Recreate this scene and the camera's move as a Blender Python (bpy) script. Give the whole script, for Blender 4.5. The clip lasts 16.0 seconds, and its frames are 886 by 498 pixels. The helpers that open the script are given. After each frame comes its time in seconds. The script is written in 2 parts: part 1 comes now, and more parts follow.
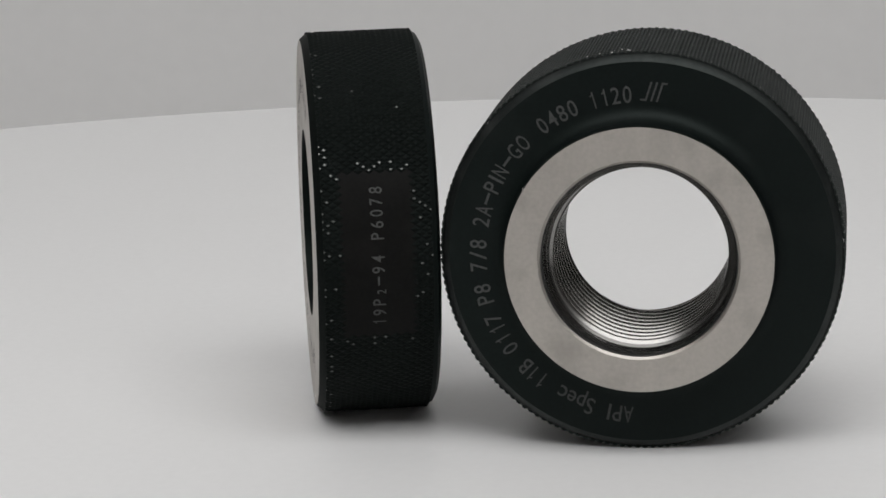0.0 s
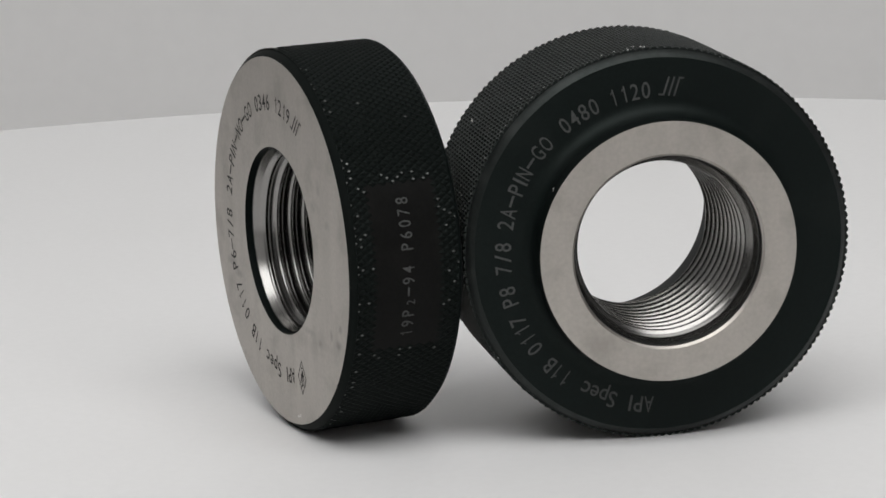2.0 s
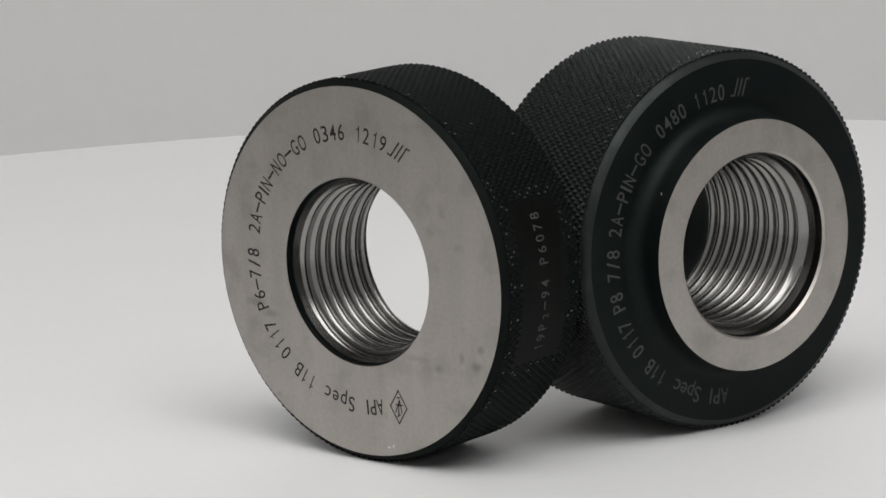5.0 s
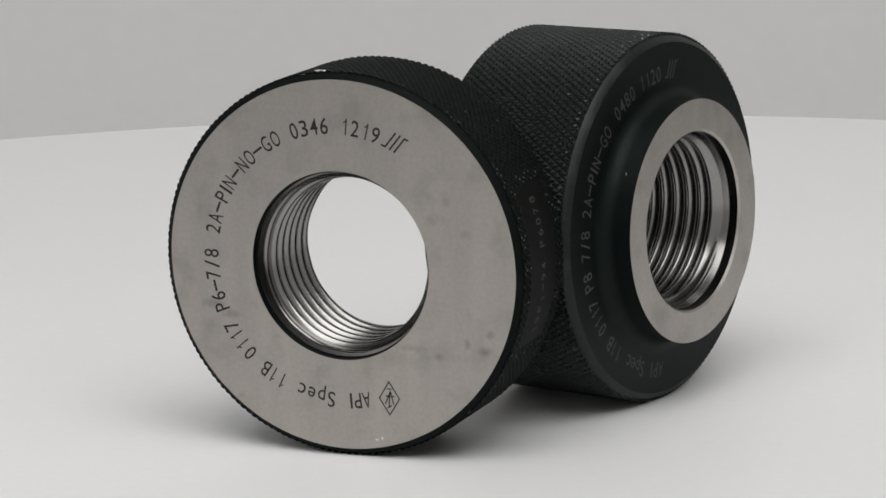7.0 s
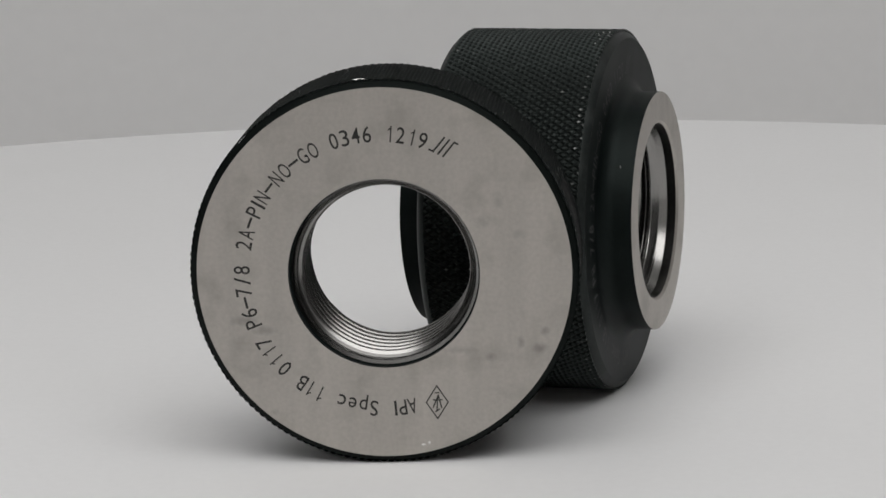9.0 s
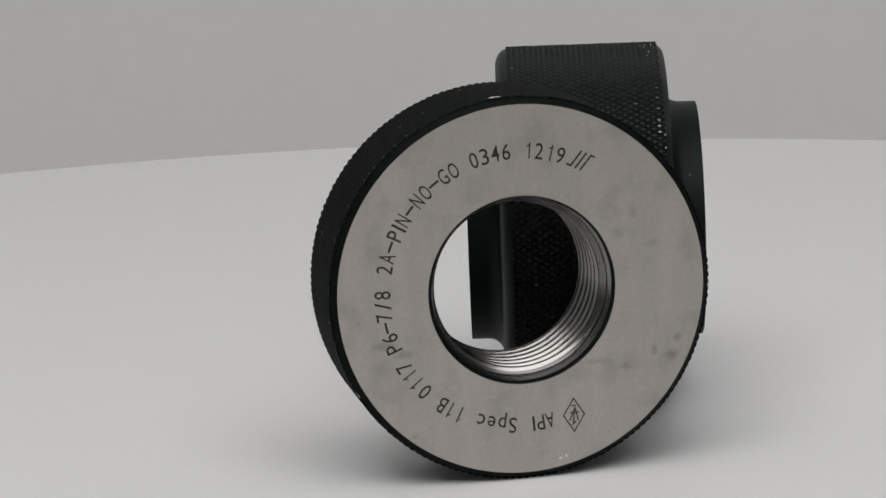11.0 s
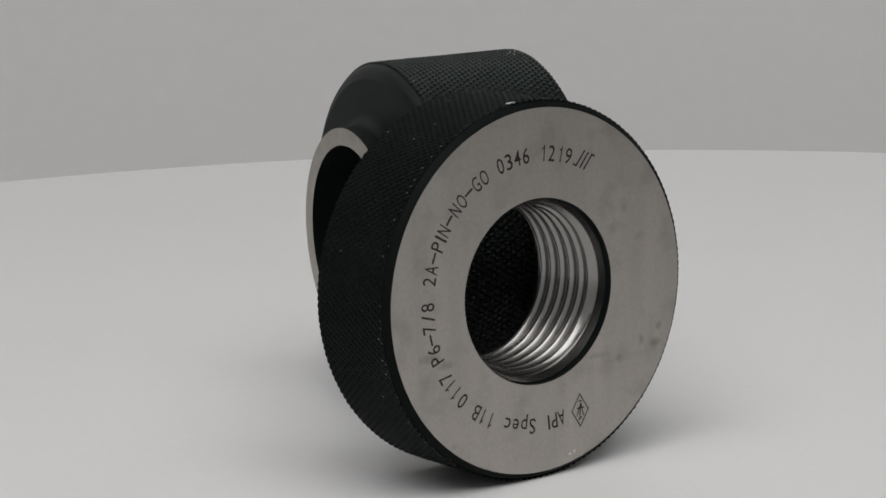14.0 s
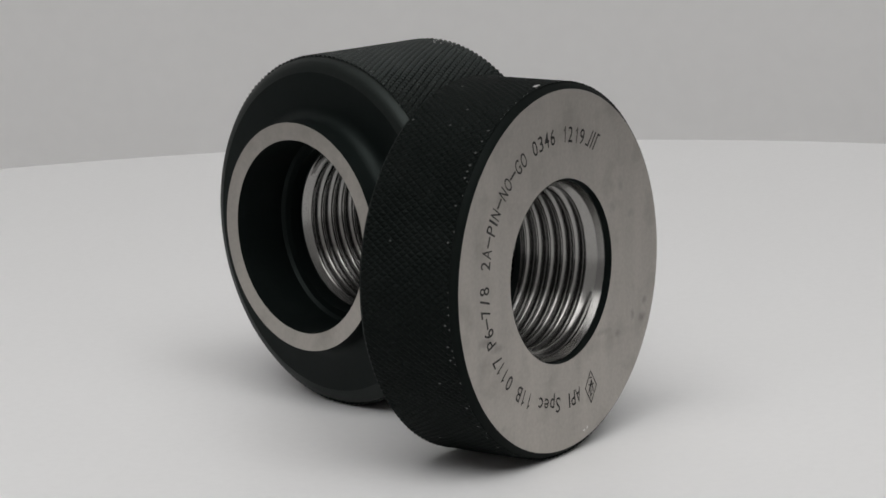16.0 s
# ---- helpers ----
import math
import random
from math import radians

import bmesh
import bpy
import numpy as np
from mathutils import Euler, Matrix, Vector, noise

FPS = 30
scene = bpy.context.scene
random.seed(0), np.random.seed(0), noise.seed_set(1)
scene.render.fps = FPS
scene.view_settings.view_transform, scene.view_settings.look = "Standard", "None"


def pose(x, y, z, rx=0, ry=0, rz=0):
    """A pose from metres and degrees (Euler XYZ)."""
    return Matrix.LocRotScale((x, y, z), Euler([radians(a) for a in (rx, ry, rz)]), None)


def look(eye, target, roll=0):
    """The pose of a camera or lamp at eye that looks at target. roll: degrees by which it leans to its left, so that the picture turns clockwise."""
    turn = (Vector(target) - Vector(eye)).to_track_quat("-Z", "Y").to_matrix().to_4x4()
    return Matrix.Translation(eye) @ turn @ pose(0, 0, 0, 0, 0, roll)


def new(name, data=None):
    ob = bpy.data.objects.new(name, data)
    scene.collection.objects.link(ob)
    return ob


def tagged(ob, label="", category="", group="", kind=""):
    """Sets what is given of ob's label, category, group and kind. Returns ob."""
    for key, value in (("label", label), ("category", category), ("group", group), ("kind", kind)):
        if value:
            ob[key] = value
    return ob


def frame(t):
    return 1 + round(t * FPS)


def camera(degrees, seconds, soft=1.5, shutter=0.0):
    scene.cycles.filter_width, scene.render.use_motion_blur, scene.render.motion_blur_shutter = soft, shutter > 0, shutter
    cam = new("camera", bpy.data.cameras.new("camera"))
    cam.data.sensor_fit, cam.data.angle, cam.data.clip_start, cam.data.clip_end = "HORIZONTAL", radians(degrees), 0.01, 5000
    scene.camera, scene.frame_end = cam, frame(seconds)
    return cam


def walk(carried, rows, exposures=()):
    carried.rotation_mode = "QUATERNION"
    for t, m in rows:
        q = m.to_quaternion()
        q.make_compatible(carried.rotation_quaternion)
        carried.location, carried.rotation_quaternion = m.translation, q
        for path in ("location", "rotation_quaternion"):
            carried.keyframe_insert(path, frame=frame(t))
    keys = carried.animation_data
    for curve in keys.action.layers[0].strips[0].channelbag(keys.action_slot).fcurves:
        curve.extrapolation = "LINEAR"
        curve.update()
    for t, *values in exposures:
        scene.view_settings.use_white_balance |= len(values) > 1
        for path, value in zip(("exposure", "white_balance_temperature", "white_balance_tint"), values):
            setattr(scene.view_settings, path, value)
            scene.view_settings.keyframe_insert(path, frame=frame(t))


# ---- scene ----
# ---- camera: fixed stand, small pans; the plate turns ----
# seconds; turn of the plate, pan, tilt, roll (degrees); drift of the stand to and fro, up (millimetres)
PATH = [
    (0, 84.67, -0.49, -11.67, -1.83, -0.8, -3.9),
    (0.5, 80.15, -0.16, -11.75, -1.97, -0.8, -3.1),
    (1, 75.67, 0.14, -11.75, -2.21, -0.6, -2.4),
    (1.5, 71.27, 0.33, -11.78, -2.18, -0.2, -1.7),
    (2, 66.92, 0.48, -11.83, -2.18, 0.1, -1.4),
    (2.5, 62.63, 0.69, -11.82, -2.13, 0.5, -1.2),
    (3, 58.30, 0.87, -11.82, -2.04, 0.9, -1.1),
    (3.5, 54.05, 0.99, -11.78, -2.24, 1.1, -0.9),
    (3.7, 52.35, 1.02, -11.73, -2.34, 1.0, -0.9),
    (3.9, 50.66, 0.85, -11.67, -2.44, 0.8, -0.9),
    (4, 49.81, 0.62, -11.64, -2.49, 0.7, -0.9),
    (4.2, 48.11, 0.21, -11.50, -2.60, 0.3, -0.8),
    (4.7, 43.81, 0.02, -11.46, -2.42, -0.0, -0.8),
    (5.5, 36.94, 0.51, -11.40, -2.14, -0.5, -0.8),
    (6.3, 30.08, 1.09, -11.35, -1.86, -1.0, -0.8),
    (6.5, 28.36, 1.21, -11.56, -1.80, -1.4, -0.8),
    (7, 24.02, 1.35, -11.59, -1.67, -1.4, -0.8),
    (7.5, 19.50, 1.46, -11.63, -1.56, -1.5, -0.5),
    (8, 14.93, 1.49, -11.57, -1.56, -1.6, -0.2),
    (8.2, 13.12, 1.52, -11.59, -1.82, -1.2, 0.2),
    (9.2, 4.20, 1.58, -11.56, -1.87, -1.0, 0.4),
    (10, -2.93, 1.64, -11.54, -1.91, -0.8, 0.5),
    (10.3, -5.61, 1.34, -11.53, -1.92, -0.8, 0.6),
    (10.4, -6.48, 0.98, -11.47, -1.98, -0.5, 0.7),
    (10.5, -7.35, 0.66, -11.41, -2.03, -0.3, 0.9),
    (10.6, -8.20, 0.36, -11.38, -2.06, -0.3, 1.0),
    (10.7, -9.06, 0.19, -11.34, -2.09, -0.2, 1.0),
    (10.8, -9.91, 0.04, -11.30, -2.12, -0.1, 1.1),
    (10.9, -10.76, -0.03, -11.27, -2.15, -0.0, 1.2),
    (11, -11.62, -0.06, -11.23, -2.18, 0.1, 1.2),
    (11.5, -15.81, 0.05, -11.21, -2.26, 0.3, 1.3),
    (12, -19.93, 0.25, -11.22, -2.24, 0.6, 1.4),
    (12.5, -24.04, 0.44, -11.10, -2.10, 0.7, 1.5),
    (13, -28.20, 0.57, -11.16, -2.00, 0.7, 1.6),
    (13.5, -32.39, 0.68, -11.14, -1.95, 0.7, 1.7),
    (14, -36.62, 0.72, -11.09, -2.11, 0.6, 1.8),
    (14.5, -40.85, 0.69, -11.12, -2.14, 0.8, 1.9),
    (15, -45.13, 0.71, -11.21, -2.10, 1.1, 1.9),
    (15.5, -49.52, 0.70, -11.32, -1.90, 1.2, 1.9),
    (16, -54.01, 0.74, -11.31, -1.87, 1.2, 1.9),
]

EYE = Vector((0.0, -0.5251, 0.13748))
CENTRE = Vector((-0.00675, 0.02803, 0.0))


def aimed(pan, tilt, roll, fro, up):
    p, e = radians(pan), radians(tilt)
    eye = EYE + Vector((0, fro, up)) / 1000
    return look(eye, eye + Vector((math.sin(p) * math.cos(e), math.cos(p) * math.cos(e), math.sin(e))), roll)


cam = camera(16.25, 16.0, soft=1.6)
walk(cam, [(t, aimed(*way)) for t, turn, *way in PATH], exposures=[(0, -0.15), (1, -0.16), (1.5, -0.13), (2.5, 0.08), (3.5, 0.02), (7, 0.02), (7.5, -0.06), (8, -0.22), (10.5, -0.27), (14.5, -0.3), (15, -0.33), (15.5, -0.36), (16, -0.12)])

# ---- light: soft daylight of a white room, one broad lamp above ----
world = bpy.data.worlds.new("world")
scene.world = world
world.use_nodes = True
world.node_tree.nodes["Background"].inputs["Color"].default_value = (0.9, 0.95, 1.0, 1)
world.node_tree.nodes["Background"].inputs["Strength"].default_value = 0.3


def area_lamp(name, eye, target, sx, sy, watts, colour):
    data = bpy.data.lights.new(name, "AREA")
    data.shape, data.size, data.size_y, data.energy, data.color = "RECTANGLE", sx, sy, watts, colour
    ob = new(name, data)
    ob.matrix_world = look(Vector(eye), Vector(target))
    return ob


area_lamp("ceiling_lamp", (0.06, -0.62, 1.52), (0.10, 0.28, 0), 1.9, 1.6, 32.8, (1.0, 0.992, 0.988))


# ---- materials ----
def material(name, colour, rough, metal=0.0, grain=900.0, vary=0.08, stain=0.0, stain_size=60.0, stain_colour=None, bump=0.02, rough_vary=0.05, spec=0.5, streak=0.0, stain_from=0.52, tint=None, spots=()):
    m = bpy.data.materials.new(name)
    m.use_nodes = True
    nt = m.node_tree
    n, l = nt.nodes, nt.links
    b = n["Principled BSDF"]
    co = n.new("ShaderNodeTexCoord")
    fine = n.new("ShaderNodeTexNoise")
    fine.inputs["Scale"].default_value, fine.inputs["Detail"].default_value = grain, 4
    big = n.new("ShaderNodeTexNoise")
    big.inputs["Scale"].default_value, big.inputs["Detail"].default_value = stain_size, 5
    l.new(co.outputs["Object"], fine.inputs["Vector"])
    l.new(co.outputs["Object"], big.inputs["Vector"])
    ramp = n.new("ShaderNodeValToRGB")
    ramp.color_ramp.elements[0].position, ramp.color_ramp.elements[1].position = 0.3, 0.7
    ramp.color_ramp.elements[0].color = (*[c * (1 - vary) for c in colour], 1)
    ramp.color_ramp.elements[1].color = (*[min(1, c * (1 + vary)) for c in colour], 1)
    l.new(fine.outputs["Fac"], ramp.inputs["Fac"])
    mask = n.new("ShaderNodeMapRange")
    mask.inputs["From Min"].default_value, mask.inputs["From Max"].default_value = stain_from, stain_from + 0.16
    mask.inputs["To Max"].default_value = stain
    l.new(big.outputs["Fac"], mask.inputs["Value"])
    mix = n.new("ShaderNodeMix")
    mix.data_type = "RGBA"
    l.new(mask.outputs["Result"], mix.inputs["Factor"])
    l.new(ramp.outputs["Color"], mix.inputs["A"])
    mix.inputs["B"].default_value = (*(stain_colour or [c * 0.6 for c in colour]), 1)
    for x, z, wide, tall, dark in spots:
        # a smear of its own shape: an uneven blot round (x, z)
        off = n.new("ShaderNodeMapping")
        off.vector_type = "POINT"
        off.inputs["Location"].default_value = (-x / wide, 0, -z / tall)
        off.inputs["Scale"].default_value = (1 / wide, 0, 1 / tall)
        l.new(co.outputs["Object"], off.inputs["Vector"])
        far = n.new("ShaderNodeVectorMath")
        far.operation = "LENGTH"
        l.new(off.outputs["Vector"], far.inputs[0])
        rag = n.new("ShaderNodeTexNoise")
        rag.inputs["Scale"].default_value, rag.inputs["Detail"].default_value = 900, 3
        l.new(co.outputs["Object"], rag.inputs["Vector"])
        add = n.new("ShaderNodeMath")
        add.operation = "MULTIPLY_ADD"
        add.inputs[1].default_value = 1.6
        l.new(rag.outputs["Fac"], add.inputs[0])
        l.new(far.outputs["Value"], add.inputs[2])
        fade = n.new("ShaderNodeMapRange")
        fade.inputs["From Min"].default_value, fade.inputs["From Max"].default_value = 0.95, 2.0
        fade.inputs["To Min"].default_value, fade.inputs["To Max"].default_value = dark, 0.0
        l.new(add.outputs["Value"], fade.inputs["Value"])
        blot = n.new("ShaderNodeMix")
        blot.data_type = "RGBA"
        l.new(fade.outputs["Result"], blot.inputs["Factor"])
        l.new(mix.outputs["Result"], blot.inputs["A"])
        blot.inputs["B"].default_value = (*[c * 0.35 for c in colour], 1)
        mix = blot
    l.new(mix.outputs["Result"], b.inputs["Base Color"])
    rr = n.new("ShaderNodeMapRange")
    rr.inputs["To Min"].default_value, rr.inputs["To Max"].default_value = rough - rough_vary, rough + rough_vary
    l.new(big.outputs["Fac"], rr.inputs["Value"])
    l.new(rr.outputs["Result"], b.inputs["Roughness"])
    if tint:
        b.inputs["Specular Tint"].default_value = (*tint, 1)
    b.inputs["Metallic"].default_value = metal
    b.inputs["Specular IOR Level"].default_value = spec
    if streak:
        sm = n.new("ShaderNodeMapping")
        sm.inputs["Scale"].default_value = (1.0, 1.0, 0.12)
        sn = n.new("ShaderNodeTexNoise")
        sn.inputs["Scale"].default_value, sn.inputs["Detail"].default_value = 260, 3
        l.new(co.outputs["Object"], sm.inputs["Vector"])
        l.new(sm.outputs["Vector"], sn.inputs["Vector"])
        sr = n.new("ShaderNodeMapRange")
        sr.inputs["To Min"].default_value, sr.inputs["To Max"].default_value = 1 - streak, 1 + streak
        l.new(sn.outputs["Fac"], sr.inputs["Value"])
        mul = n.new("ShaderNodeVectorMath")
        mul.operation = "SCALE"
        l.new(mix.outputs["Result"], mul.inputs[0])
        l.new(sr.outputs["Result"], mul.inputs["Scale"])
        l.new(mul.outputs["Vector"], b.inputs["Base Color"])
    if bump:
        bp = n.new("ShaderNodeBump")
        bp.inputs["Strength"].default_value, bp.inputs["Distance"].default_value = bump, 0.0002
        l.new(fine.outputs["Fac"], bp.inputs["Height"])
        l.new(bp.outputs["Normal"], b.inputs["Normal"])
    return m


WHITE = material("white_plate", (0.80, 0.80, 0.80), 0.5, grain=500, vary=0.01, stain=0.15, stain_size=14, stain_colour=(0.76, 0.76, 0.75), bump=0.01)
WALL = material("white_wall", (0.86, 0.855, 0.85), 0.9, grain=120, vary=0.01, stain=0.2, stain_size=2, stain_colour=(0.79, 0.785, 0.78), bump=0.0)
# dark greys for the added side walls, so that turned steel faces reflect less light
SIDE_PALE = material("reflection_dimming_wall", (0.14, 0.14, 0.14), 0.9, grain=120, vary=0.02, stain=0.2, stain_size=2, bump=0.0)
SIDE = material("reflection_darkening_wall", (0.11, 0.11, 0.11), 0.9, grain=120, vary=0.02, stain=0.2, stain_size=2, bump=0.0)
BLACK = material("black_oxide", (0.0031, 0.0047, 0.0045), 0.5, 0.0, grain=1500, vary=0.25, stain=0.5, stain_size=70, stain_colour=(0.009, 0.0105, 0.0102), bump=0.05, rough_vary=0.08, spec=0.16, tint=(0.84, 1.0, 0.95))
KNURL = material("knurled_black_oxide", (0.0030, 0.0040, 0.0036), 0.62, 0.0, grain=2500, vary=0.3, stain=0.6, stain_size=90, stain_colour=(0.0065, 0.0076, 0.0071), bump=0.05, rough_vary=0.1, spec=0.1, tint=(0.84, 1.0, 0.95))
KNURL_PALE = material("rubbed_black_oxide", (0.0070, 0.0084, 0.0079), 0.52, 0.0, grain=2500, vary=0.25, stain=0.5, stain_size=90, stain_colour=(0.010, 0.0115, 0.0108), bump=0.06, rough_vary=0.1, spec=0.32, tint=(0.86, 1.0, 0.95))
EDGE = material("rubbed_black_edge", (0.0055, 0.0064, 0.0062), 0.5, 0.0, grain=1800, vary=0.5, stain=0.7, stain_size=160, stain_colour=(0.024, 0.0255, 0.0250), bump=0.06, spec=0.36, tint=(0.88, 1.0, 0.96))
STEEL = material("ground_steel", (0.482, 0.455, 0.420), 0.48, 1.0, grain=1400, vary=0.05, stain=0.42, stain_size=150, stain_from=0.52, stain_colour=(0.33, 0.31, 0.28), bump=0.03, rough_vary=0.06, streak=0.12)
FACE_STEEL = material("smudged_ground_steel", (0.482, 0.455, 0.420), 0.48, 1.0, grain=1400, vary=0.05, stain=0.42, stain_size=150, stain_from=0.52, stain_colour=(0.33, 0.31, 0.28), bump=0.03, rough_vary=0.06, streak=0.12, spots=((-0.0235, 0.0247, 0.0024, 0.0009, 0.42), (-0.0202, 0.0230, 0.0021, 0.0008, 0.36), (0.0125, 0.0192, 0.0028, 0.0006, 0.28), (0.0172, 0.0180, 0.0011, 0.0006, 0.35), (0.0252, 0.0192, 0.0013, 0.0011, 0.5), (0.0222, 0.0204, 0.0006, 0.0011, 0.42), (0.0262, 0.0222, 0.0008, 0.0008, 0.4), (0.0165, 0.0405, 0.0013, 0.0011, 0.24), (0.0190, 0.0440, 0.0010, 0.0014, 0.21), (-0.0190, 0.0090, 0.0008, 0.0006, 0.28), (0.0225, 0.0385, 0.0014, 0.0008, 0.21)))
THREAD = material("thread_steel", (0.29, 0.284, 0.274), 0.25, 1.0, grain=1600, vary=0.03, stain=0.12, stain_size=90, stain_colour=(0.24, 0.235, 0.23), bump=0.0, rough_vary=0.02)
# turned steel with the dark surroundings it mirrors put into its colour
RECESS = material("turned_steel_dark_reflection", (0.055, 0.054, 0.052), 0.3, 1.0, grain=1600, vary=0.15, bump=0.0)
# same steel as the thread, darkened for the shade and dark reflections between crests
ROOT_SHADE = material("shaded_thread_root", (0.125, 0.122, 0.118), 0.26, 1.0, grain=1600, vary=0.05, bump=0.0, rough_vary=0.02)
ETCH_DARK = material("etched_dark", (0.016, 0.015, 0.014), 0.7, 0.0, grain=2500, vary=0.3, bump=0)
ETCH_LIGHT = material("etched_light", (0.052, 0.054, 0.052), 0.7, 0.0, grain=2500, vary=0.35, stain=0.5, stain_size=300, stain_colour=(0.05, 0.05, 0.05), bump=0)
PATCH = material("smooth_brown_black_patch", (0.0046, 0.0046, 0.0043), 0.55, 0.0, grain=1500, vary=0.3, stain=0.6, stain_size=140, stain_colour=(0.0085, 0.0080, 0.0075), bump=0.05, rough_vary=0.08, spec=0.09)
# lamp glints on single knurl tops, painted as paler metal
PEAK = material("glinting_knurl_peak", (0.14, 0.145, 0.14), 0.4, 0.7, grain=3000, vary=0.5, bump=0.1)
CHIP = material("bare_metal_chip", (0.75, 0.74, 0.72), 0.35, 0.6, grain=3000, vary=0.2, bump=0.1)


# ---- mesh helpers: the gauges' axis is local y, the front looks to -y ----
def part(name, bm, mat, parent, label="", smooth=None):
    me = bpy.data.meshes.new(name)
    bm.to_mesh(me)
    bm.free()
    me.materials.append(mat)
    if smooth is not None:
        me.shade_smooth()
        me.set_sharp_from_angle(angle=radians(smooth))
    ob = new(name, me)
    ob.parent = parent
    if label:
        tagged(ob, label)
    return ob


def lathe(profile, zc, segs=160):
    """A band turned about the axis at height zc; profile rows: y, radius; the side to the left of its way looks out."""
    bm = bmesh.new()
    rings = []
    for y, r in profile:
        rings.append([bm.verts.new((r * math.cos(a), y, zc + r * math.sin(a))) for a in (2 * math.pi * k / segs for k in range(segs))])
    for p, q in zip(rings, rings[1:]):
        for k in range(segs):
            j = (k + 1) % segs
            bm.faces.new((p[k], p[j], q[j], q[k]))
    bmesh.ops.recalc_face_normals(bm, faces=bm.faces)
    return bm


def knurling(y0, y1, valley, peak, zc, teeth, columns, patch=None, flat=0.36):
    """Diamond knurl: blunt pyramids on a staggered lattice. patch: (y0, y1, angle) of a smooth spot round angle 0."""
    bm = bmesh.new()
    half_u, half_y = math.pi / teeth, (y1 - y0) / (columns - 1)
    cache = {}

    def vert(y, a, r):
        key = (round(y, 6), round(a % (2 * math.pi), 5), r)
        if key not in cache:
            cache[key] = bm.verts.new((r * math.cos(a), y, zc + r * math.sin(a)))
        return cache[key]

    rnd = random.Random(4)
    for c in range(columns):
        y = y0 + c * half_y
        for k in range(teeth):
            a = 2 * half_u * (k + 0.5 * (c % 2))
            s = (a + math.pi) % (2 * math.pi) - math.pi
            smooth = patch and patch[0] < y < patch[1] and abs(s) < patch[2]
            corners = [(max(y0, y - half_y), a), (y, a + half_u), (min(y1, y + half_y), a), (y, a - half_u)]
            low = [vert(cy, ca % (2 * math.pi), valley) for cy, ca in corners]
            if len({v for v in low}) < 4:
                continue
            if smooth:
                bm.faces.new(low).material_index = 2
                continue
            t = peak - rnd.random() * 0.00006
            f = flat
            top = [bm.verts.new((t * math.cos(a + (ca - a) * f), y + (cy - y) * f, zc + t * math.sin(a + (ca - a) * f))) for cy, ca in corners]
            # odds of a painted glint, higher round the patch and near the front
            glinting = 0.004 + (0.35 if patch and abs(abs(s) - patch[2]) < 0.05 and patch[0] < y < patch[1] else 0) + (0.12 if patch and abs(s) < patch[2] else 0) + (0.22 if y < y0 + 0.0012 else 0)
            bm.faces.new(top).material_index = int(rnd.random() < glinting)
            for i in range(4):
                j = (i + 1) % 4
                bm.faces.new((low[i], low[j], top[j], top[i]))
    bmesh.ops.recalc_face_normals(bm, faces=bm.faces)
    return bm


def thread(y0, y1, minor, major, pitch, zc, segs=144, steps=14):
    """A right-hand internal screw thread, its rows laid along the helix, with a plain land and a bevelled lead at both ends."""
    bm = bmesh.new()
    rows = int(((y1 - y0) / pitch + 1) * steps) + 1

    def lead(y):
        front = major + 0.0005 - min(y - y0, 0.0014) * 0.35 - max(0.0, y - y0 - 0.0014) * 0.9
        return max(front, major + 0.0002 - (y1 - y) * 1.4)

    grid = []
    for i in range(rows):
        h = (0.5 - 0.5 * math.cos(2 * math.pi * i / steps)) ** 1.25
        line = []
        for k in range(segs):
            a = 2 * math.pi * k / segs
            y = min(y1, max(y0, y0 + (i / steps - k / segs) * pitch))
            r = max(minor + (major - minor) * h, lead(y))
            line.append(bm.verts.new((r * math.cos(a), y, zc + r * math.sin(a))))
        grid.append(line)
    for i in range(rows - 1):
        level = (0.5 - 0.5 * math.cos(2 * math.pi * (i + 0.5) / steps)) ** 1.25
        for k in range(segs):
            if k + 1 < segs:
                quad = (grid[i][k], grid[i + 1][k], grid[i + 1][k + 1], grid[i][k + 1])
            elif i >= steps:
                quad = (grid[i][k], grid[i + 1][k], grid[i + 1 - steps][0], grid[i - steps][0])
            else:
                continue
            ys = [v.co.y for v in quad]
            if max(ys) - min(ys) < 1e-7:
                continue
            f = bm.faces.new(quad)
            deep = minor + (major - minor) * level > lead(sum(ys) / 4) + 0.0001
            # groove faces take the second, darker slot: shade painted into the roots
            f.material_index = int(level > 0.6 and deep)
    bmesh.ops.delete(bm, geom=[v for v in bm.verts if not v.link_faces], context="VERTS")
    return bm


GLYPHS = {}


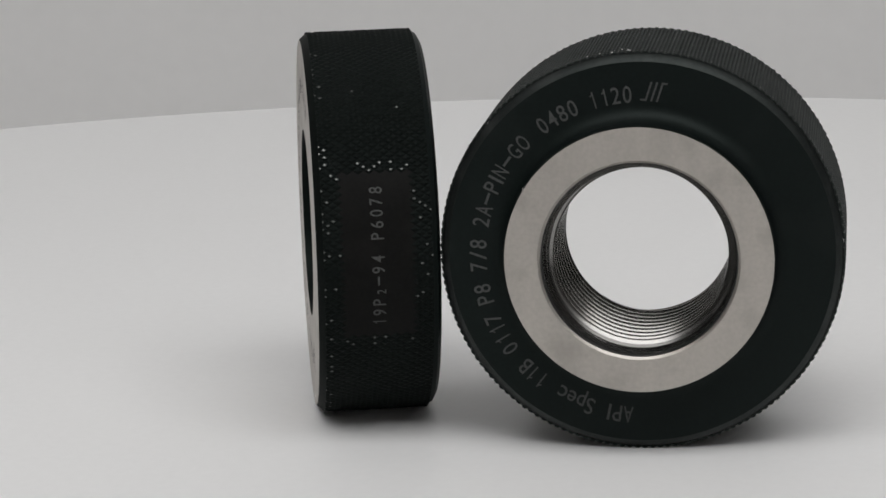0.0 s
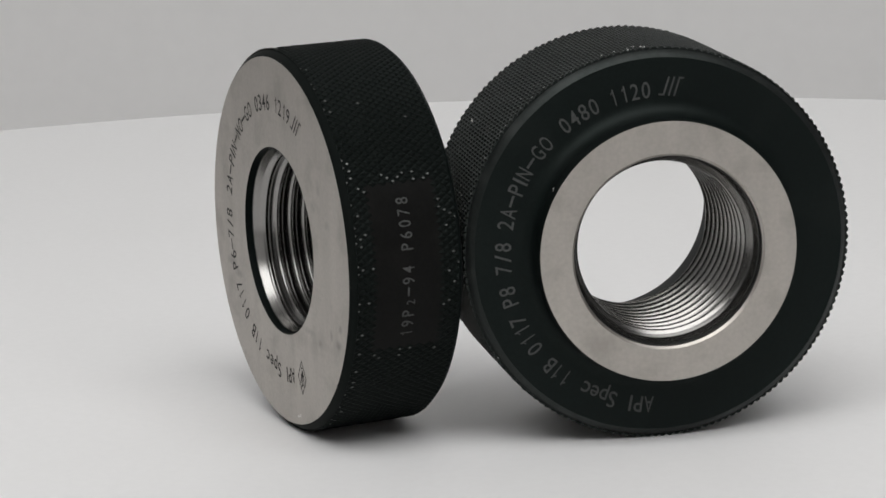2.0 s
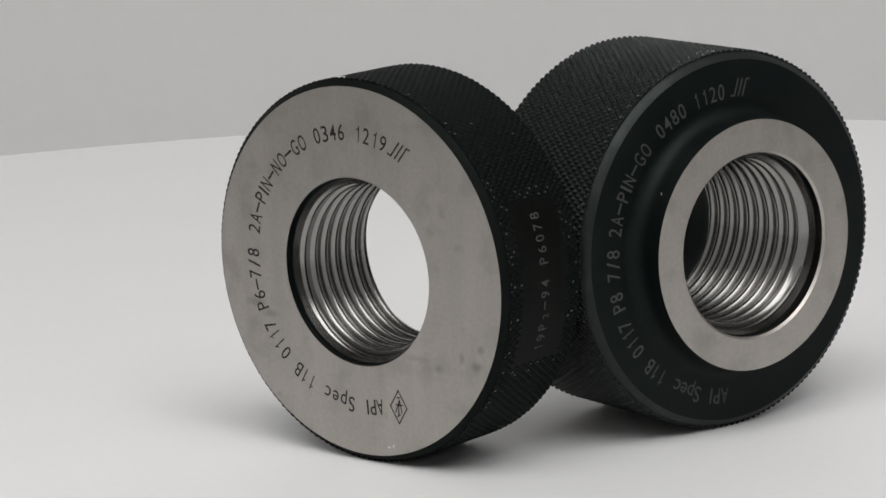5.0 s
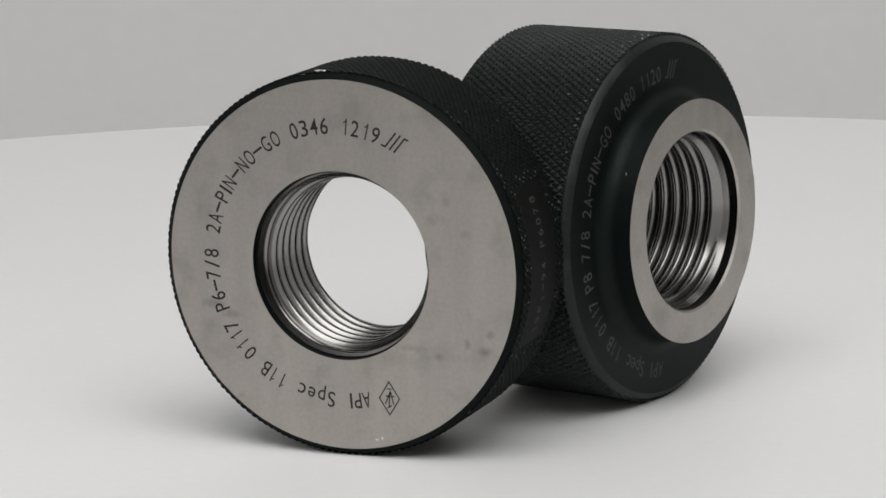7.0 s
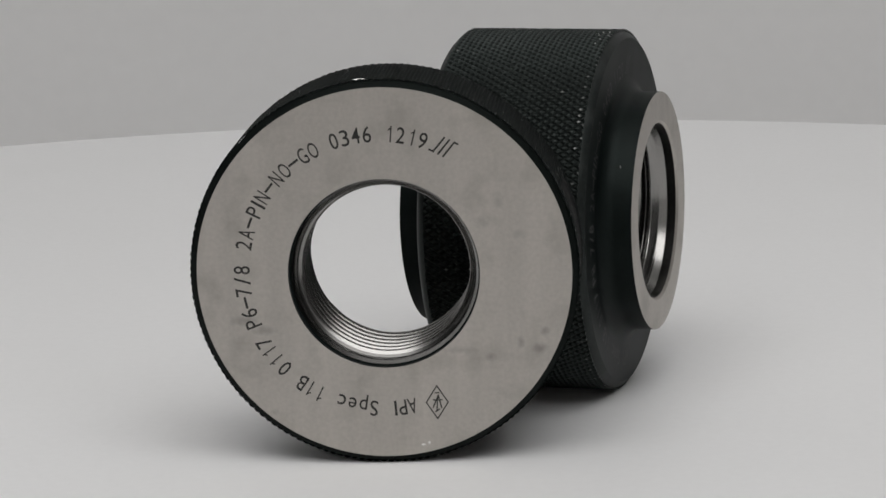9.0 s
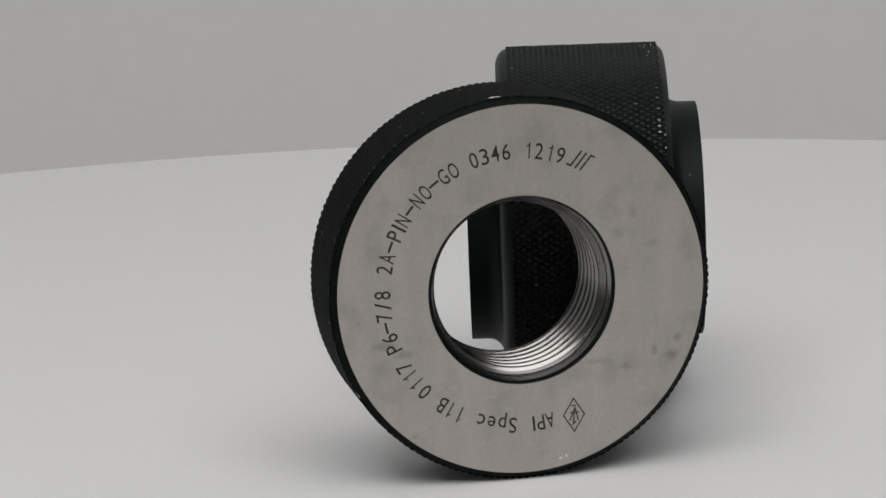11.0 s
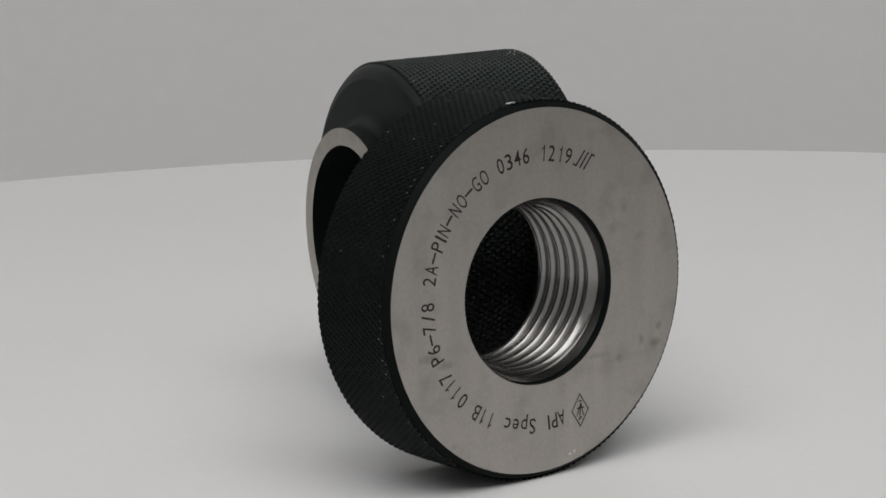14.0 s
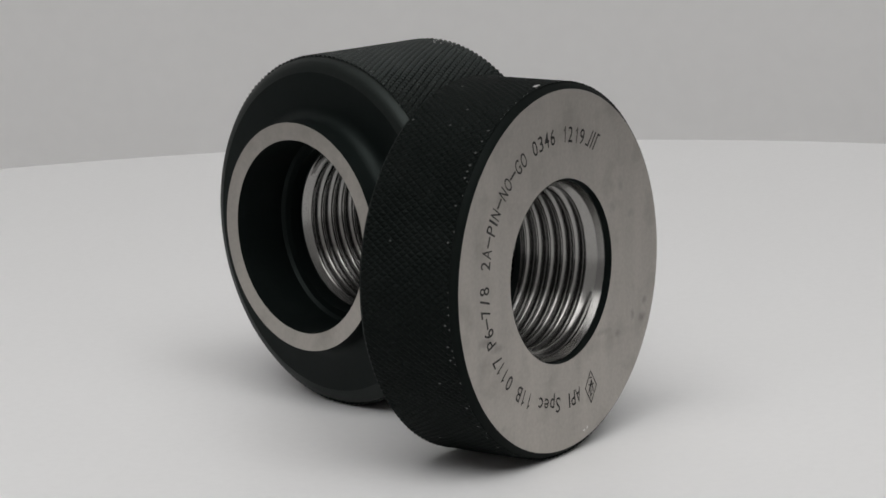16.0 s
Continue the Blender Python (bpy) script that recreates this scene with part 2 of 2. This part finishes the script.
def glyph(ch):
    """Outline of one character, about 1 high, centred; triangles of the built-in font."""
    if ch not in GLYPHS:
        cu = bpy.data.curves.new("glyph", "FONT")
        cu.body, cu.size, cu.offset, cu.resolution_u = ch, 1.0, 0.004, 3
        ob = new("glyph", cu)
        me = bpy.data.meshes.new_from_object(ob.evaluated_get(bpy.context.evaluated_depsgraph_get()))
        pts = [v.co.copy() for v in me.vertices]
        faces = [tuple(p.vertices) for p in me.polygons]
        bpy.data.objects.remove(ob)
        bpy.data.curves.remove(cu)
        bpy.data.meshes.remove(me)
        if ch == "1":
            pts = [Vector(p) for p in ((0.19, 0, 0), (0.25, 0, 0), (0.25, 0.7, 0), (0.19, 0.7, 0), (0.19, 0.62, 0), (0.08, 0.53, 0), (0.11, 0.49, 0), (0.19, 0.55, 0))]
            faces = [(0, 1, 2, 3), (3, 4, 7), (4, 5, 6, 7)]
        lo, hi = min(p.x for p in pts), max(p.x for p in pts)
        mid, wide = (lo + hi) / 2, {"-": 0.50, "1": hi - lo, "I": hi - lo, "/": 0.34, "O": 0.40, "G": 0.38, "A": 0.40}.get(ch, 0.36)
        drop = 0.35 if ch != "-" else (min(p.y for p in pts) + max(p.y for p in pts)) / 2
        GLYPHS[ch] = ([((p.x - mid) * wide / (hi - lo), p.y - drop) for p in pts], faces)
    return GLYPHS[ch]


def word_on_face(text, first, pitch, radius, high, zc, y):
    """Characters along a circle on the front face, tops outward. first, pitch: degrees clockwise from the top."""
    bm = bmesh.new()
    s = high / 0.70
    broad = [0.45 if ch == "I" else 1.0 for ch in text]
    steps = [0.0]
    for p, q in zip(broad, broad[1:]):
        steps.append(steps[-1] + (p + q) / 2)
    for i, ch in enumerate(text):
        pts, faces = glyph(ch)
        a = radians(first + (len(text) - 1) * pitch * steps[i] / steps[-1])
        vs = []
        for px, py in pts:
            u, v = px * s, radius + py * s
            vs.append(bm.verts.new((u * math.cos(a) + v * math.sin(a), y, zc + v * math.cos(a) - u * math.sin(a))))
        for f in faces:
            bm.faces.new([vs[k] for k in f])
    return bm


def word_on_rim(text, first, pitch, radius, high, zc, y):
    """Characters one over the other on the rim, read upwards from angle first; tops to -y."""
    bm = bmesh.new()
    s = high / 0.70
    for i, ch in enumerate(text):
        if ch == " ":
            continue
        pts, faces = glyph(ch.upper())
        small = 0.7 if ch == "z" else 1.0
        if ch == "z":
            pts, faces = glyph("2")
        vs = []
        for px, py in pts:
            a = radians(first + i * pitch) + px * s * small / radius
            vs.append(bm.verts.new((radius * math.cos(a), y - py * s * small + (0.0004 if ch == "z" else 0), zc + radius * math.sin(a))))
        for f in faces:
            bm.faces.new([vs[k] for k in f])
    return bm


def strokes(lines, wide, place):
    """Flat strokes between points (u, v), each put into space by place(u, v)."""
    bm = bmesh.new()
    for pts in lines:
        for (u0, v0), (u1, v1) in zip(pts, pts[1:]):
            d = Vector((u1 - u0, v1 - v0)).normalized() * wide / 2
            quad = [(u0 - d.x - d.y, v0 - d.y + d.x), (u0 - d.x + d.y, v0 - d.y - d.x), (u1 + d.x + d.y, v1 + d.y - d.x), (u1 + d.x - d.y, v1 + d.y + d.x)]
            bm.faces.new([bm.verts.new(place(*q)) for q in quad])
    return bm


def on_face(angle, radius, zc, y):
    a = radians(angle)

    def place(u, v):
        v = v + radius
        return (u * math.cos(a) + v * math.sin(a), y, zc + v * math.cos(a) - u * math.sin(a))

    return place


# three slanted strokes, the outer two hooked
def tally(angle, radius, zc, y):
    h, s, g = 0.0014, 0.00034, 0.0009
    lines = [[(-g - s - 0.0007, -h), (-g - s, -h), (-g + s, h)], [(-s, -h), (s, h)], [(g - s, -h), (g + s, h), (g + s + 0.0006, h)]]
    return strokes(lines, 0.00030, on_face(angle, radius, zc, y))


def chip(name, centre, sx, sy, sz, parent, seed):
    bm = bmesh.new()
    bmesh.ops.create_icosphere(bm, subdivisions=1, radius=1.0)
    rnd = random.Random(seed)
    for v in bm.verts:
        k = 0.7 + 0.6 * rnd.random()
        v.co = Vector((v.co.x * sx * k, v.co.y * sy * k, v.co.z * sz * k)) + Vector(centre)
    return part(name, bm, CHIP, parent, "small bright bare metal chip")


# ---- room and plate ----
def slab(name, x0, x1, y0, y1, z0, z1, mat, label):
    bm = bmesh.new()
    bmesh.ops.create_cube(bm, size=1.0)
    for v in bm.verts:
        v.co = Vector(((x0 + x1) / 2 + v.co.x * (x1 - x0), (y0 + y1) / 2 + v.co.y * (y1 - y0), (z0 + z1) / 2 + v.co.z * (z1 - z0)))
    ob = part(name, bm, mat, None)
    return tagged(ob, label, "wall" if "wall" in name else name.split("_")[0], kind="structure")


FLOOR_Z = -0.78
slab("wall_north", -1.6, 1.6, 0.85, 0.95, FLOOR_Z, 1.7, WALL, "plain pale grey wall behind the turntable")
slab("wall_south", -1.6, 1.6, -1.80, -1.70, FLOOR_Z, 1.7, WALL, "plain pale grey wall")
# both side walls are unseen, added dark to dim what the steel reflects
slab("wall_west", -1.7, -1.6, -1.8, 0.95, FLOOR_Z, 1.7, SIDE_PALE, "unseen dim wall added to darken steel reflections")
slab("wall_east", 1.6, 1.7, -1.8, 0.95, FLOOR_Z, 1.7, SIDE, "unseen dark wall added to darken steel reflections")
slab("floor", -1.7, 1.7, -1.8, 0.95, FLOOR_Z - 0.1, FLOOR_Z, WALL, "plain pale grey floor")
slab("ceiling", -1.7, 1.7, -1.8, 0.95, 1.7, 1.8, WALL, "plain white ceiling")


def turntable():
    root = tagged(new("turntable"), "round smooth matt white turning display plate", "turntable")
    R, d = 0.326, 0.003
    prof = [(0.0001, 0.0), (R - d, 0.0)] + [(R - d + d * math.sin(radians(a)), -d + d * math.cos(radians(a))) for a in (22, 45, 68, 90)] + [(R, -0.022), (R - 0.002, -0.024), (0.0001, -0.024)]
    bm = bmesh.new()
    rings = [[bm.verts.new((r * math.cos(2 * math.pi * k / 256), r * math.sin(2 * math.pi * k / 256), z)) for k in range(256)] for r, z in prof]
    for p, q in zip(rings, rings[1:]):
        for k in range(256):
            bm.faces.new((p[k], q[k], q[(k + 1) % 256], p[(k + 1) % 256]))
    bmesh.ops.recalc_face_normals(bm, faces=bm.faces)
    part("plate", bm, WHITE, root, smooth=35)
    bm = bmesh.new()
    bmesh.ops.create_cone(bm, cap_ends=True, segments=96, radius1=0.2, radius2=0.2, depth=abs(FLOOR_Z) - 0.024)
    bmesh.ops.translate(bm, verts=bm.verts, vec=(0, 0, (FLOOR_Z - 0.024) / 2))
    part("pedestal", bm, WHITE, root, smooth=35)
    return root


# ---- the thin ring gauge: steel faces, blackened knurled rim ----
def thin_gauge():
    R, T, rf, rb = 0.0322, 0.0200, 0.0309, 0.0158
    root = tagged(new("ring_gauge"), "thin steel ring gauge, black knurled rim, bright etched face", "ring gauge", "thread ring gauges")
    part("front_face", lathe([(0.0, rb), (0.0, rf)], R), FACE_STEEL, root, "finely ground bright steel face with faint smudges", 30)
    part("front_chamfer", lathe([(0.0, rf), (0.0002, rf + 0.0003), (0.0010, R - 0.0004), (0.0012, R - 0.00026)], R), KNURL, root, "", 30)
    rim = part("knurling", knurling(0.0011, T - 0.0014, R - 0.00021, R, R, 164, 21, (0.0045, 0.0156, radians(25)), 0.33), KNURL, root, "blackened diamond knurling with a smooth patch")
    rim.data.materials.append(PEAK)
    rim.data.materials.append(PATCH)
    part("back_chamfer", lathe([(T - 0.0015, R - 0.0004), (T - 0.0006, R - 0.0008), (T, R - 0.0019)], R), BLACK, root, "", 30)
    part("back_face", lathe([(T, R - 0.0019), (T, rb)], R), STEEL, root, "bright steel back face", 30)
    part("front_recess", lathe([(0.0, rb), (0.0013, rb), (0.00135, 0.0155)], R), BLACK, root, "dark recess before the thread", 30)
    part("back_recess", lathe([(T, rb), (T - 0.0015, rb), (T - 0.0016, 0.0154)], R), BLACK, root, "black recess behind the thread", 30)
    part("thread", thread(0.0013, T - 0.0014, 0.0138, 0.0151, 0.00254, R), THREAD, root, "bright internal screw thread, shade of its roots painted in", 180).data.materials.append(ROOT_SHADE)
    y = -0.00003
    p = 4.6
    for text, first in (("API", -191.0), ("Spec", -175.0), ("11B", -152.3), ("0117", -133.9), ("P6-7/8", -111.1), ("2A-PIN-NO-GO", -77.6), ("0346", -17.7), ("1219", 5.3)):
        bm = word_on_face(text, first, 3.5 if text == "API" else p, 0.02305, 0.0026 if text in ("API", "Spec") else 0.0027, R + 0.00025, y)
        bmesh.ops.translate(bm, verts=bm.verts, vec=(-0.0004, 0, 0))
        part("etched_word", bm, ETCH_DARK, root, "dark etched characters")
    part("etched_strokes", tally(26.7, 0.0234, R, y), ETCH_DARK, root, "dark etched slanted strokes")
    mark = [[(0, 0.0028), (0.0018, 0), (0, -0.0028), (-0.0018, 0), (0, 0.0028)], [(-0.0007, -0.0009), (0.0002, 0.0012), (0.0007, -0.0009)], [(-0.0006, 0.0004), (0.0008, 0.0004)], [(-0.0003, -0.0016), (0.0003, -0.0012)], [(0.0001, 0.0010), (-0.0001, -0.0015)], [(-0.0003, 0.0016), (0.0003, 0.0016)]]
    part("etched_diamond", strokes(mark, 0.00021, lambda u, v: (0.0081 + u, y, 0.0104 + v)), ETCH_DARK, root, "dark etched diamond mark")
    part("etched_word", word_on_rim("19Pz-94 P6078", -20.2, 3.3, R - 0.00017, 0.0021, R, 0.0098), ETCH_LIGHT, root, "grey etched characters on the rim")
    chip("chip", (-0.0032, 0.0022, 2 * R - 0.00028), 0.0011, 0.0005, 0.0002, root, 3)
    chip("chip", (0.0312, 0.0012, R - 0.0035), 0.0002, 0.0003, 0.0003, root, 5)
    chip("chip", (0.0056, -0.00002, 0.0032), 0.0004, 0.00004, 0.0002, root, 12)
    chip("chip", (0.0066, -0.00002, 0.0035), 0.0002, 0.00004, 0.0003, root, 14)
    chip("chip", (0.0284, 0.0048, 0.0190), 0.0003, 0.0004, 0.0007, root, 9)
    return root


# ---- the thick ring gauge: black body, a bright raised boss on both sides ----
def thick_gauge():
    R, L, hub, rh, rbk = 0.0323, 0.0303, 0.0058, 0.02124, 0.0209
    root = tagged(new("ring_gauge"), "thick black steel ring gauge, knurled, with bright boss", "ring gauge", "thread ring gauges")
    fil = 0.0028

    def boss(y0, sign, r):
        arc = [(y0 - sign * fil * (1 - math.sin(radians(a))), r + fil * (1 - math.cos(radians(a)))) for a in range(0, 91, 15)]
        return [(y0 - sign * hub, r)] + arc

    front = boss(0.0, 1, rh)
    part("front_shoulder", lathe(front + [(0.0, R - 0.0016)], R), BLACK, root, "smooth black face curving into the boss", 40)
    part("front_chamfer", lathe([(0.0, R - 0.0016), (0.0003, R - 0.0012), (0.0010, R - 0.0005), (0.0012, R - 0.00042)], R), EDGE, root, "black worn edge", 30)
    part("knurling", knurling(0.0011, L - 0.0020, R - 0.00035, R, R, 164, 29), KNURL_PALE, root, "blackened diamond knurling").data.materials.append(PEAK)
    part("back_chamfer", lathe([(L - 0.0021, R - 0.0004), (L - 0.0013, R - 0.0007), (L - 0.0007, R - 0.0013), (L - 0.0003, R - 0.0020), (L, R - 0.0030)], R), KNURL_PALE, root, "rounded black edge", 40)
    back = [(y, r) for y, r in boss(L, -1, rbk)]
    part("back_shoulder", lathe(back + [(L, R - 0.0030)], R), BLACK, root, "smooth black face curving into the boss", 40)
    part("front_boss", lathe([(-hub + 0.0004, 0.0156), (-hub, 0.0160), (-hub, rh)], R), STEEL, root, "bright ground steel ring on the boss", 30)
    part("back_boss", lathe([(L + hub, 0.0177), (L + hub, rbk)], R), STEEL, root, "bright ground steel ring on the boss", 30)
    # bare steel here; the dark tone is a painted reflection
    part("front_recess", lathe([(-hub + 0.0004, 0.0156), (-hub + 0.0019, 0.0156), (-hub + 0.00195, 0.0154)], R), RECESS, root, "dark recess before the thread", 30)
    e = L + hub
    part("back_recess", lathe([(e, 0.0177), (e - 0.0104, 0.0177), (e - 0.0110, 0.0172), (e - 0.0112, 0.0160), (e - 0.0136, 0.0158), (e - 0.0138, 0.0150)], R), BLACK, root, "deep black recess behind the thread", 30)
    part("thread", thread(-hub + 0.0019, e - 0.0135, 0.0138, 0.0151, 0.00254, R), THREAD, root, "bright internal screw thread, shade of its roots painted in", 180).data.materials.append(ROOT_SHADE)
    y = -0.00003
    p = 4.06
    for text, first, q in (("API", -174.4, 3.4), ("Spec", -160.4, 3.6), ("11B", -141.5, p), ("0117", -125.2, p), ("P8", -105.6, p), ("7/8", -93.5, p), ("2A-PIN-GO", -77.4, p), ("0480", -35.7, p), ("1120", -16.0, p)):
        part("etched_word", word_on_face(text, first, q, 0.0261, 0.0027, R - 0.0005, y), ETCH_LIGHT, root, "pale etched characters")
    part("etched_strokes", tally(5.6, 0.0260, R, y), ETCH_LIGHT, root, "pale etched slanted strokes")
    a = radians(144)
    chip("chip", ((R - 0.0001) * math.cos(a), 0.021, R + (R - 0.0001) * math.sin(a)), 0.0002, 0.0003, 0.0003, root, 21)
    a = radians(149)
    chip("chip", (rh * math.cos(a), -0.0034, R + rh * math.sin(a)), 0.00008, 0.00010, 0.0006, root, 31)
    rnd = random.Random(8)
    for k in range(9):
        a = radians(97 + rnd.uniform(-5, 9))
        chip("chip", ((R - 0.0001) * math.cos(a), 0.0014 + rnd.random() * 0.003, R + (R - 0.0001) * math.sin(a)), rnd.uniform(0.0001, 0.0003), rnd.uniform(0.00008, 0.00018), 0.0001, root, k)
    return root


plate = turntable()
thin = thin_gauge()
thick = thick_gauge()


def motions():
    turns = [(t, Matrix.Rotation(radians(-turn), 4, "Z")) for t, turn, *way in PATH]
    walk(plate, turns)
    walk(thin, [(t, m @ Matrix.Translation(-CENTRE)) for t, m in turns])
    walk(thick, [(t, m @ Matrix.Translation(-CENTRE) @ pose(0.03922, 0.05114, 0, 0, 0, 77.28)) for t, m in turns])


motions()
